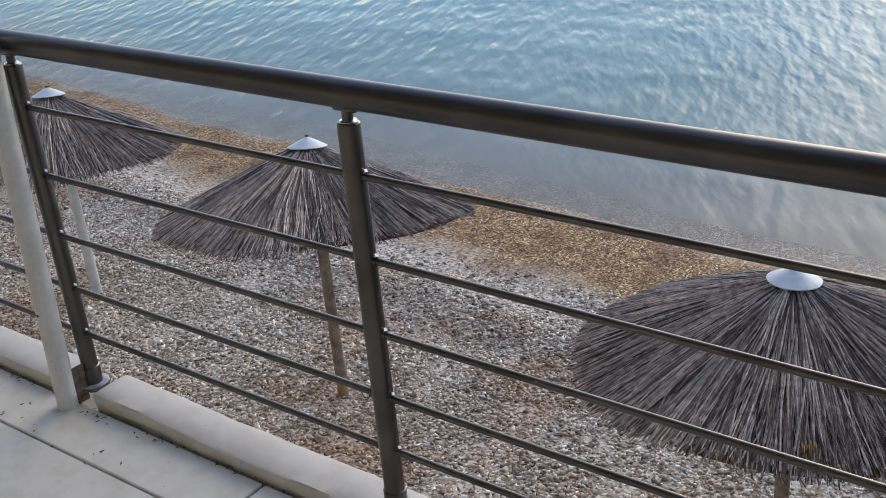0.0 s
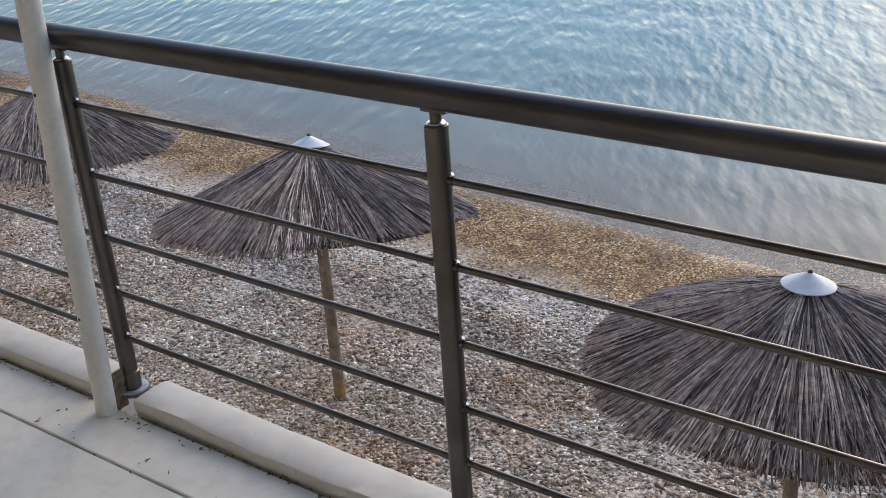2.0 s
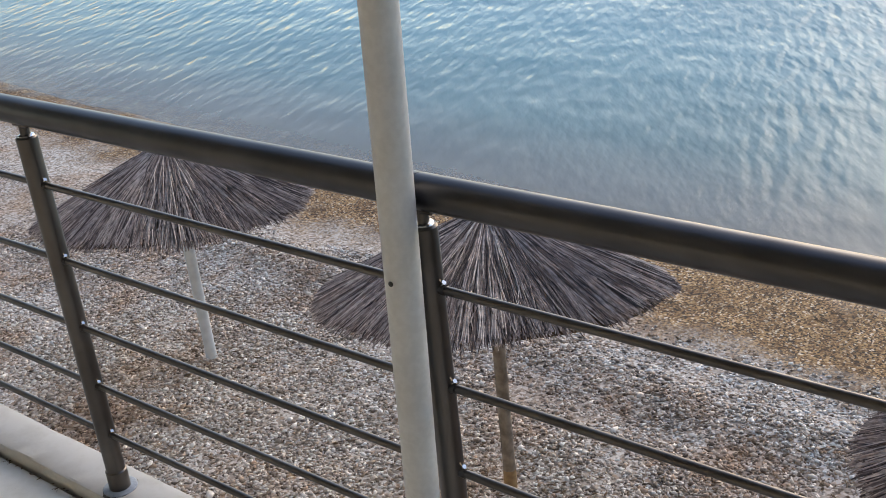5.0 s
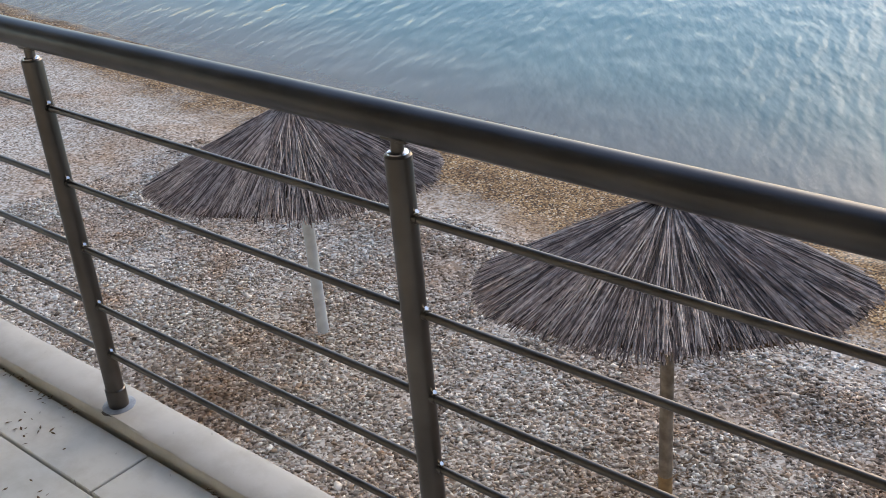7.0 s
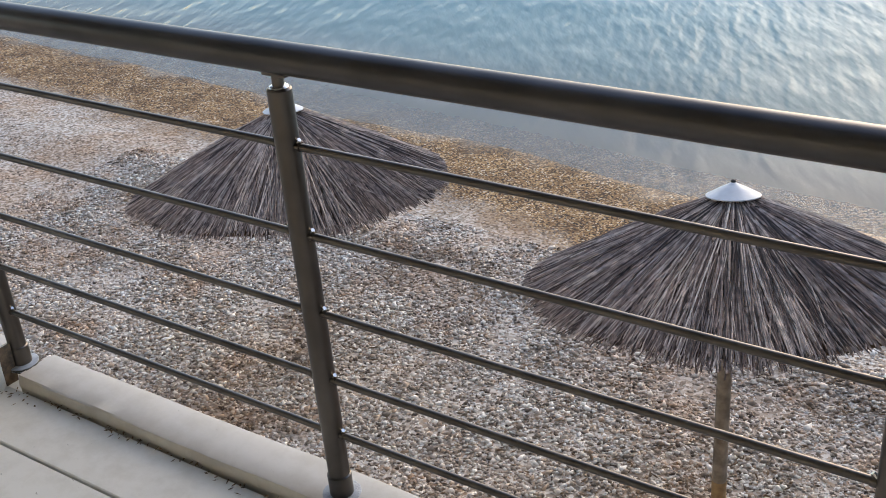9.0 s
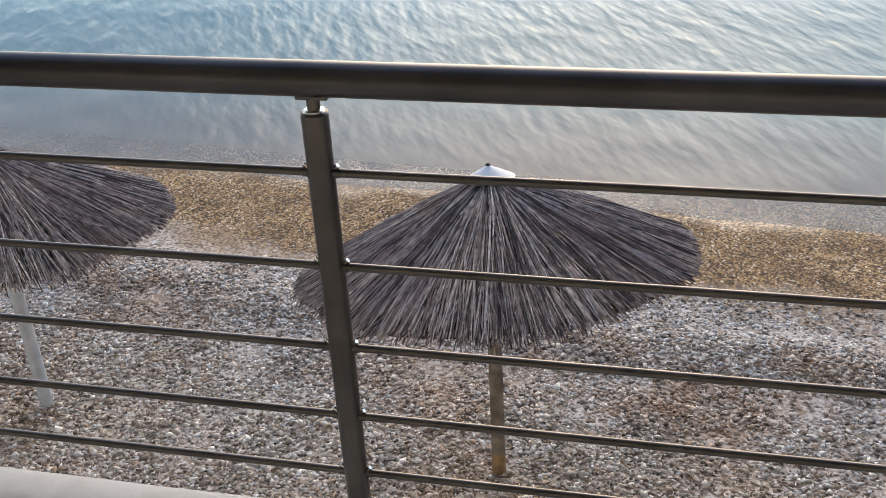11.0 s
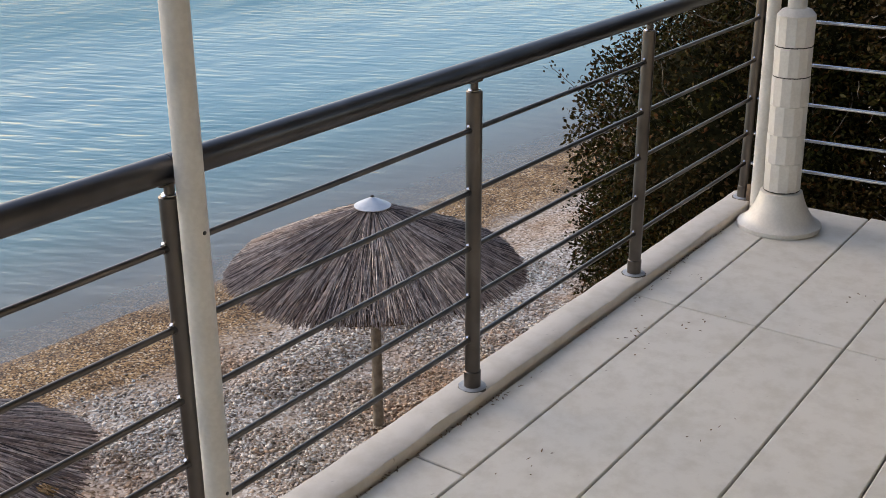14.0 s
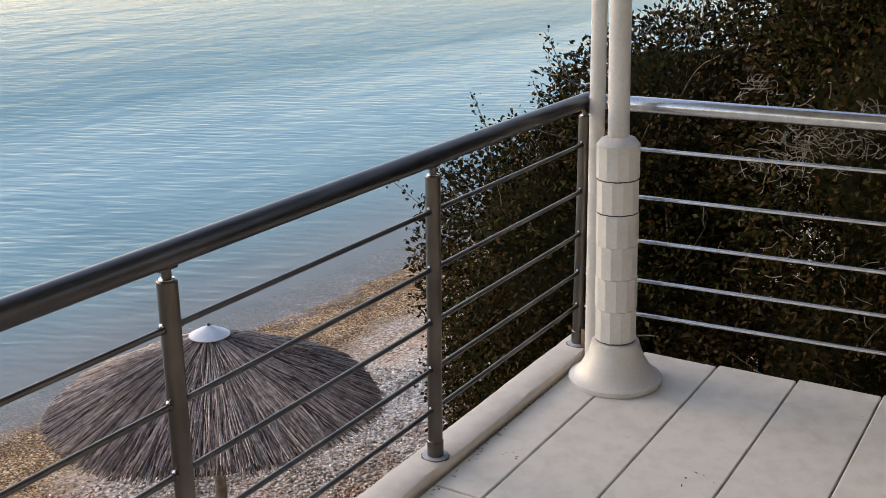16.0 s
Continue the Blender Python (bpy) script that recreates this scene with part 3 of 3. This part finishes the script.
def thatch_mesh(radius, drop, seed, sag):
    rng = np.random.default_rng(seed)
    layers = ((1250, 0.66, 1.00, 0.000), (1050, 0.42, 0.985, 0.008), (820, 0.22, 0.97, 0.015), (700, 0.07, 0.80, 0.022), (480, 0.07, 0.62, 0.030), (260, 0.07, 0.40, 0.034))
    S, M, E, W = [], [], [], []
    for count, r0, r1, lift in layers:
        a = (np.arange(count) + rng.uniform(-0.8, 0.8, count)) * 2 * np.pi / count
        ra = radius * (r0 + rng.uniform(-0.05, 0.10, count) * (r0 > 0.1))
        rb = radius * (r1 + rng.normal(0, 0.007, count) - 0.30 * (r1 < 0.9) * rng.random(count) - 0.05 * (rng.random(count) < 0.15) * rng.random(count))
        da = rng.normal(0, 0.06, count) + rng.normal(0, 0.09, count) * (rng.random(count) < 0.2)
        b = a + da
        m = a + da * 0.5 + rng.normal(0, 0.012, count)
        rm = (ra + rb) / 2
        lob = 1 + 0.02 * np.sin(3 * b + seed) + 0.015 * np.sin(7 * b + 2 * seed)
        rb = rb * lob

        def height(r, ang):
            q = r / radius
            return -drop * (0.90 * q + 0.10 * q ** 2.2) - sag * np.clip(q - 0.6, 0, 1) * (1 + np.sin(ang * 2 + seed)) + lift

        jit = rng.normal(0, 0.007, count)
        S.append(np.stack([ra * np.cos(a), ra * np.sin(a), height(ra, a) + jit], 1))
        M.append(np.stack([rm * np.cos(m), rm * np.sin(m), height(rm, m) + jit + rng.normal(0, 0.005, count)], 1))
        E.append(np.stack([rb * np.cos(b), rb * np.sin(b), height(rb, b) + rng.normal(-0.006, 0.012, count)], 1))
        W.append(rng.uniform(0.0024, 0.0056, count))
    return prisms(np.concatenate(S), np.concatenate(M), np.concatenate(E), np.concatenate(W), "thatch", REED)


def build_umbrella(x, y, apex, seed, pole_mat, label, drop, tilt=0.0, toward=(0.0, 1.0), radius=1.14, pole_r=0.041, raw=True, orange=False):
    gz = beach_z(x, y + 0.085 * x) - 0.06
    u = thing("beach_umbrella", x, y, gz, label, "beach umbrella", "thatched beach umbrellas")
    top = apex - gz
    axis = Vector((-toward[1], toward[0], 0)).normalized()
    head = Matrix.Translation((0, 0, top)) @ Matrix.Rotation(radians(tilt), 4, axis)
    th = new("thatch", thatch_mesh(radius, drop, seed, 0.03))
    th.parent = u
    th.matrix_basis = head @ Matrix.Translation((0, 0, -0.045))
    th["kind"] = "stuff"
    th["label"] = "layers of grey-brown dry reeds"
    # Cone added behind the reeds; its dark tone stands in for shaded gaps.
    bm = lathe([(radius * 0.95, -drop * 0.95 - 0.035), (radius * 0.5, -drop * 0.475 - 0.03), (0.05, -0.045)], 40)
    part("gap_backing", bm, DRY, u, "dark backing cone for the shaded gaps between the reeds").matrix_basis = head @ Matrix.Translation((0, 0, -0.05))
    cap = part("cap", lathe([(0.138, -0.062), (0.140, -0.056), (0.072, -0.020), (0.020, 0.004), (0.012, 0.009)], 28), CAP, u, "pale blue-grey metal cone cap")
    cap.matrix_basis = head @ Matrix.Translation((0, 0, 0.026))
    sharp(cap.data, 50)
    part("tip", lathe([(0.012, 0.0), (0.014, 0.012), (0.006, 0.018)], 12), DARK, u, "small dark tip screw").matrix_basis = head @ Matrix.Translation((0, 0, 0.032))
    sharp(part("pole", tube((0, 0, 0), (0, 0, top - 0.06), pole_r * 1.04, pole_r * 0.96, seg=20), pole_mat, u).data)
    if raw:
        sharp(part("pole_foot", tube((0, 0, 0.0), (0, 0, 0.22), pole_r * 1.075, pole_r * 1.065, seg=20), POLE_BASE, u, "bare orange-brown wood at the foot").data)
    if orange:
        bm = bmesh.new()
        for k in range(9):
            a = radians(-66 + 0.42 * k)
            d = Vector((math.cos(a), math.sin(a), 0))
            q0, q1 = 0.86 + 0.015 * math.sin(k * 2.3), 0.905 + 0.02 * math.sin(k * 1.7)
            add_tube(bm, d * radius * q0 + Vector((0, 0, -drop * q0 - 0.014)), d * radius * q1 + Vector((0, 0, -drop * q1 - 0.016)), 0.0045, 0.004, seg=6)
        part("orange_reed", bm, ORANGE, u, "small patch of orange reed stubs").matrix_basis = head
    for i in range(8):
        a = 2 * math.pi * (i + 0.3) / 8
        d = Vector((math.cos(a), math.sin(a), 0))
        rib = part("rib", tube(d * 0.04 + Vector((0, 0, -0.11)), d * radius * 0.9 + Vector((0, 0, -0.10 - drop * 0.9)), 0.012, seg=8), POLE_WOOD, u)
        rib.matrix_basis = head
        sharp(rib.data)
    return u


build_umbrella(-5.90, 3.80, -0.965, 3, POLE_METAL, "thatched reed beach umbrella on a pale grey metal pole", 0.52, 9, (-0.6, 0.8), raw=False, pole_r=0.045, radius=1.11)
build_umbrella(-2.66, 3.61, -0.880, 5, POLE_WOOD, "thatched reed beach umbrella on a weathered wooden pole, leaning seaward", 0.465, 13, (-0.55, 1.0), radius=1.10)
build_umbrella(0.78, 3.54, -1.065, 8, POLE_WOOD, "thatched reed beach umbrella with one orange reed, on a wooden pole", 0.46, 5, (0.1, 1.0), orange=True)
build_umbrella(4.66, 3.32, -1.03, 11, POLE_WOOD, "thatched reed beach umbrella near the bushes, on a grey wooden pole", 0.465, 0, (0.0, 1.0), raw=False)


# ---------------- bush ----------------
def leaf_cloud(centers, radii, count, size, seed, name):
    rng = np.random.default_rng(seed)
    centers, radii = np.array(centers, float), np.array(radii, float)
    w = radii[:, 0] * radii[:, 1] + radii[:, 1] * radii[:, 2] + radii[:, 0] * radii[:, 2]
    idx = rng.choice(len(centers), count, p=w / w.sum())
    d = rng.normal(size=(count, 3))
    d /= np.linalg.norm(d, axis=1)[:, None]
    shell = 1.06 - np.abs(rng.normal(0, 0.17, count))
    P = centers[idx] + d * radii[idx] * shell[:, None]
    # clumps: gather leaves along short sprigs
    sprig = np.round(P / 0.16)
    h = np.sin(sprig @ np.array([12.9898, 78.233, 37.719])) * 43758.5453
    h = h - np.floor(h)
    keep = h > 0.16
    P, d = P[keep], d[keep]
    n = len(P)
    P += rng.normal(0, 0.03, (n, 3))
    ax = d * 0.7 + rng.normal(0, 0.7, (n, 3))
    ax /= np.linalg.norm(ax, axis=1)[:, None]
    s = np.cross(ax, rng.normal(size=(n, 3)))
    s /= np.linalg.norm(s, axis=1)[:, None]
    nr = np.cross(ax, s)
    L = rng.uniform(0.7, 1.35, n)[:, None] * size
    V = np.stack([P, P + ax * L * 0.5 + s * L * 0.27 + nr * L * 0.08, P + ax * L, P + ax * L * 0.5 - s * L * 0.27 + nr * L * 0.08], 1).reshape(-1, 3)
    b = (np.arange(n) * 4)[:, None]
    F = np.concatenate([b + np.array([[0, 1, 2]]), b + np.array([[0, 2, 3]])])
    me = bpy.data.meshes.new(name)
    me.from_pydata(V.tolist(), [], F.tolist())
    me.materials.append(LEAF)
    return me


def build_bush(x, y, blobs, count, seed, label, stems, sprigs):
    tips = []
    b = thing("bush", x, y, beach_z(x, y) - 0.1, label, "bush", "evergreen bushes")
    z0 = beach_z(x, y) - 0.1
    cen = [(p[0] - x, p[1] - y, p[2] - z0) for p, r in blobs]
    ob = new("foliage", leaf_cloud(cen, [r for p, r in blobs], count, 0.034, seed, "foliage"))
    ob.parent = b
    ob["kind"] = "stuff"
    rng = random.Random(seed)
    # Opaque blobs added inside the leaves; their blackness is the bush's inner shade.
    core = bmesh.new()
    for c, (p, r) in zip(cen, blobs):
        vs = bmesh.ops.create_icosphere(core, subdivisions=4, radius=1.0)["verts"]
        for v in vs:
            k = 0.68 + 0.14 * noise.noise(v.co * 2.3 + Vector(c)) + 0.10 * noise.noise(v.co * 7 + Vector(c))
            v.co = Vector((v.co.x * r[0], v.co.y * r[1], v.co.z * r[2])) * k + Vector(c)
    part("shaded_core", core, CORE_SHADE, b, "near-black core blobs for the shaded inside of the bush")
    for c, (p, r) in zip(cen, blobs):
        for s in range(stems):
            bm = bmesh.new()
            root = Vector((rng.uniform(-0.25, 0.25), rng.uniform(-0.25, 0.25), 0))
            tip = Vector(c) + Vector((rng.uniform(-1, 1) * r[0], rng.uniform(-1, 1) * r[1], rng.uniform(-0.6, 1.0) * r[2])) * 0.8
            mid = (root + tip) / 2 + Vector((rng.uniform(-0.2, 0.2), rng.uniform(-0.2, 0.2), rng.uniform(0.0, 0.3)))
            add_tube(bm, root, mid, 0.022, 0.014, seg=6)
            add_tube(bm, mid, tip, 0.014, 0.004, seg=6)
            part("branch", bm, TWIG, b)
    bm = bmesh.new()
    for s in range(sprigs):
        c, (p, r) = rng.choice(list(zip(cen, blobs)))
        d = Vector((rng.gauss(0, 1), rng.gauss(0, 1), rng.gauss(0.3, 0.8))).normalized()
        q = Vector(c) + Vector((d.x * r[0], d.y * r[1], d.z * r[2])) * 0.9
        d = (d + Vector((rng.uniform(-0.5, 0.5), rng.uniform(-0.5, 0.5), rng.uniform(-0.1, 0.6)))).normalized()
        for k in range(rng.randint(3, 5)):
            e = q + d * 0.11
            add_tube(bm, q, e, 0.0045 - 0.0007 * k, 0.004 - 0.0007 * k, seg=4, caps=False)
            q, d = e, (d + Vector((rng.uniform(-0.25, 0.25), rng.uniform(-0.25, 0.25), rng.uniform(-0.15, 0.2)))).normalized()
            for f in range(11):
                tips.append((e + Vector((rng.uniform(-1, 1), rng.uniform(-1, 1), rng.uniform(-1, 1))) * 0.035, d))
    tw = part("twig_work", bm, TWIG, b)
    tw["kind"] = "stuff"
    lm = bmesh.new()
    for q, d in tips:
        a = (d + Vector((rng.gauss(0, 0.8), rng.gauss(0, 0.8), rng.gauss(0, 0.8)))).normalized()
        sd = a.cross(Vector((rng.gauss(0, 1), rng.gauss(0, 1), rng.gauss(0, 1)))).normalized()
        L = rng.uniform(0.018, 0.034)
        vs = [lm.verts.new(v) for v in (q, q + a * L * 0.5 + sd * L * 0.28, q + a * L, q + a * L * 0.5 - sd * L * 0.28)]
        lm.faces.new(vs)
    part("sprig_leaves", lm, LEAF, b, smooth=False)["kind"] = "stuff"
    return b


build_bush(5.6, 0.2, [((5.55, 0.7, -2.2), (1.0, 1.0, 1.0)), ((5.65, 0.85, -1.2), (1.05, 1.1, 1.0)), ((5.3, 0.75, -0.25), (1.05, 1.05, 0.85)), ((5.6, 0.3, 0.5), (0.95, 0.85, 0.65)), ((6.4, 1.2, -1.6), (1.0, 1.0, 1.2)), ((6.5, 1.1, -0.3), (0.9, 0.9, 0.8))], 200000, 21, "dense dark evergreen bush with reddish leaf tips beside the terrace", 6, 160)
build_bush(5.3, -1.6, [((5.0, -1.0, -1.9), (1.2, 1.2, 1.2)), ((5.0, -1.2, -0.6), (1.25, 1.3, 1.1)), ((5.0, -1.3, 0.6), (1.2, 1.2, 1.0)), ((5.5, -1.6, 1.5), (1.1, 1.1, 0.8)), ((5.0, -2.8, -0.4), (1.3, 1.3, 1.4)), ((5.1, -2.9, 1.0), (1.3, 1.3, 1.2)), ((5.6, -1.9, 2.0), (1.2, 1.6, 0.95)), ((5.5, -0.75, 1.3), (0.8, 0.9, 0.7))], 300000, 22, "dense dark evergreen bush with dry twigs at the terrace end", 6, 140)


def build_dry_tangle():
    rng = random.Random(44)
    bm = bmesh.new()
    for cx, cy, cz, sx, c in ((3.92, -0.72, 0.84, 0.12, 130), (3.92, -0.95, 0.90, 0.10, 60), (3.95, -0.55, 0.70, 0.10, 40), (3.92, -0.47, 1.02, 0.03, 20), (3.95, -0.8, 0.3, 0.2, 30)):
        for i in range(c):
            q = Vector((cx + rng.gauss(0, 0.07), cy + rng.gauss(0, sx), cz + rng.gauss(0, sx * 0.6)))
            d = Vector((rng.gauss(0, 0.5), rng.gauss(0, 1), rng.gauss(0, 0.7))).normalized()
            for k in range(3):
                e = q + d * rng.uniform(0.015, 0.035)
                add_tube(bm, q, e, 0.0021, 0.0017, seg=4, caps=False)
                q, d = e, (d + Vector((rng.gauss(0, 0.5), rng.gauss(0, 0.5), rng.gauss(0, 0.5)))).normalized()
    return tagged(new("dry_tangle", finish(bm, "dry_tangle", PALE_TWIG, True)), "tangle of pale dry twigs in the bush", "dry twigs", kind="stuff")


build_dry_tangle()


# ---------------- pebbles ----------------
def pebble_field():
    rng = np.random.default_rng(31)
    n = 215000
    x = rng.uniform(-10.5, 8.5, n)
    y = rng.uniform(0.12, 6.2, n)
    edge = y + 0.085 * x + 0.5 * np.sin(x * 1.3) * 0.4
    keep = rng.random(n) < np.clip((6.15 - edge) / 1.2, 0.0, 1)
    x, y = x[keep], y[keep]
    n = len(x)
    z = np.array([ground_z(a, b) for a, b in zip(x, y)])
    r = np.clip(rng.lognormal(-4.20, 0.27, n), 0.008, 0.032)
    sc = np.stack([r * rng.uniform(0.9, 1.45, n), r * rng.uniform(0.75, 1.1, n), r * rng.uniform(0.36, 0.62, n)], 1)
    ang = rng.uniform(0, 2 * np.pi, n)
    tilt = rng.normal(0, 0.22, n)
    base_v = np.array([(1, 0, 0), (0, 1, 0), (-1, 0, 0), (0, -1, 0), (0, 0, 1), (0, 0, -1)], float)
    base_f = np.array([(0, 1, 4), (1, 2, 4), (2, 3, 4), (3, 0, 4), (1, 0, 5), (2, 1, 5), (3, 2, 5), (0, 3, 5)])
    k = len(base_v)
    v = (base_v[None] + rng.uniform(-0.42, 0.42, (n, k, 3))) * sc[:, None, :]
    ct, st = np.cos(tilt)[:, None], np.sin(tilt)[:, None]
    vx, vz = v[..., 0] * ct - v[..., 2] * st, v[..., 0] * st + v[..., 2] * ct
    ca, sa = np.cos(ang)[:, None], np.sin(ang)[:, None]
    X = vx * ca - v[..., 1] * sa + x[:, None]
    Y = vx * sa + v[..., 1] * ca + y[:, None]
    Z = vz + (z + sc[:, 2] * 0.45)[:, None]
    V = np.stack([X, Y, Z], -1).reshape(-1, 3)
    F = (base_f[None] + (np.arange(n) * k)[:, None, None]).reshape(-1, 3)
    me = bpy.data.meshes.new("pebbles")
    me.vertices.add(len(V))
    me.vertices.foreach_set("co", V.ravel())
    me.loops.add(F.size)
    me.loops.foreach_set("vertex_index", F.ravel().astype(np.int32))
    me.polygons.add(len(F))
    me.polygons.foreach_set("loop_start", np.arange(0, F.size, 3, dtype=np.int32))
    me.update(calc_edges=True)
    me.validate()
    me.shade_smooth()
    me.materials.append(PEBBLES)
    ob = new("pebbles", me)
    return tagged(ob, "loose pale and brown pebbles covering the beach", "pebbles", kind="stuff")


def ground_z(x, y):
    z = beach_z(x, y + 0.085 * x)
    z += rough_at(x, y) * (noise.noise((x * 0.5, y * 0.8, 0)) + 0.5 * noise.noise((x * 1.7, y * 1.7, 3)))
    return z + 0.05 * math.exp(-((y + 0.085 * x - 5.0 - 0.3 * noise.noise((x * 0.6, 0, 9))) / 0.35) ** 2)


pebble_field()


# ---------------- small litter ----------------
def flakes(spots, size, name, label, category, mat, seed):
    rng = random.Random(seed)
    bm = bmesh.new()
    for x, y, z in spots:
        a, L, w = rng.uniform(0, 6.3), size * rng.uniform(0.5, 1.6), size * rng.uniform(0.2, 0.5)
        d, e = Vector((math.cos(a), math.sin(a), 0)), Vector((-math.sin(a), math.cos(a), 0))
        q = Vector((x, y, z + 0.002))
        up = Vector((0, 0, size * 0.25))
        vs = [bm.verts.new(v) for v in (q - d * L, q - e * w + up * rng.random(), q + d * L + up * rng.random(), q + e * w)]
        top = bm.verts.new(q + Vector((0, 0, size * 0.3)))
        for i in range(4):
            bm.faces.new((vs[i], vs[(i + 1) % 4], top))
    return tagged(new(name, finish(bm, name, mat, False)), label, category, kind="stuff")


def build_litter():
    rng = random.Random(5)
    spots = []
    for i in range(640):
        x = rng.uniform(-6.5, 3.1)
        if noise.noise((x * 1.7, 0, 5)) > -0.05:
            spots.append((x, -0.056 - abs(rng.gauss(0, 0.010)), 0.0))
    for k in (-3, 0, 1, 2):
        for i in range(12):
            spots.append((k * BAY + rng.gauss(0.06, 0.09), -0.075 - abs(rng.gauss(0, 0.02)), 0.0))
    flakes(spots, 0.0065, "dirt_crumbs", "dark dirt crumbs and leaf bits along the coping", "dirt", DRY, 6)
    spots = []
    for cx, cy, c in ((1.75, -0.24, 14), (2.0, -0.36, 7), (0.9, -0.33, 6), (2.4, -0.16, 4), (-2.35, -0.16, 16), (-2.1, -0.3, 8), (0.2, -0.2, 6), (1.3, -0.7, 5), (2.6, -0.75, 5), (-0.1, -0.16, 8)):
        for i in range(c):
            spots.append((cx + rng.gauss(0, 0.07), cy + rng.gauss(0, 0.035), 0.0))
    flakes(spots, 0.0075, "leaf_bits", "small dark dry leaf bits on the slabs", "leaf litter", DRY, 7)


build_litter()


# ---------------- leaf litter and weed on the beach ----------------
def build_beach_litter():
    rng = random.Random(15)
    spots = []
    for cx, cy, sx, sy, c in ((-2.4, 3.5, 0.5, 0.35, 150), (-5.9, 3.7, 0.4, 0.3, 90), (1.2, 3.3, 0.5, 0.4, 90), (-0.9, 4.9, 0.9, 0.15, 130), (-4.4, 5.1, 1.2, 0.15, 130), (2.7, 4.6, 0.9, 0.12, 110), (-1.2, 3.0, 0.8, 0.5, 90), (-4.0, 2.4, 1.0, 0.6, 110), (0.2, 5.9, 1.2, 0.2, 60), (5.6, 4.4, 0.9, 0.15, 90)):
        for i in range(c):
            x, y = cx + rng.gauss(0, sx), cy + rng.gauss(0, sy)
            spots.append((x, y, ground_z(x, y) + 0.018))
    for i in range(2600):
        x, y = rng.uniform(-9, 9), rng.uniform(4.9, 7.2)
        if noise.noise((x * 0.8, y * 2.6, 9)) + 0.5 * noise.noise((x * 3, y * 5, 2)) > 0.16:
            spots.append((x, y - 0.085 * x, ground_z(x, y - 0.085 * x) + 0.006))
    flakes(spots, 0.026, "beach_litter", "brown dry leaves and weed scattered on the pebbles", "leaf litter", DRY, 8)


build_beach_litter()


# ---------------- single pebbles close to the wall ----------------
def build_single_pebbles():
    rng = random.Random(77)
    shapes = []
    for i in range(6):
        bm = bmesh.new()
        bmesh.ops.create_icosphere(bm, subdivisions=1, radius=1.0)
        for v in bm.verts:
            v.co *= 1 + rng.uniform(-0.2, 0.2)
        shapes.append(finish(bm, "pebble", PEBBLE, True))
    for i in range(300):
        x, y = rng.uniform(-4.5, 2.2), rng.uniform(1.7, 3.6)
        r = rng.uniform(0.010, 0.020)
        ob = new("pebble", shapes[i % 6])
        ob.parent = ground
        ob.matrix_basis = Matrix.LocRotScale((x, y, ground_z(x, y) + r * 0.35), Euler((rng.gauss(0, 0.25), rng.gauss(0, 0.25), rng.uniform(0, 6.3))), (r * rng.uniform(1.0, 1.4), r, r * rng.uniform(0.5, 0.75)))


build_single_pebbles()
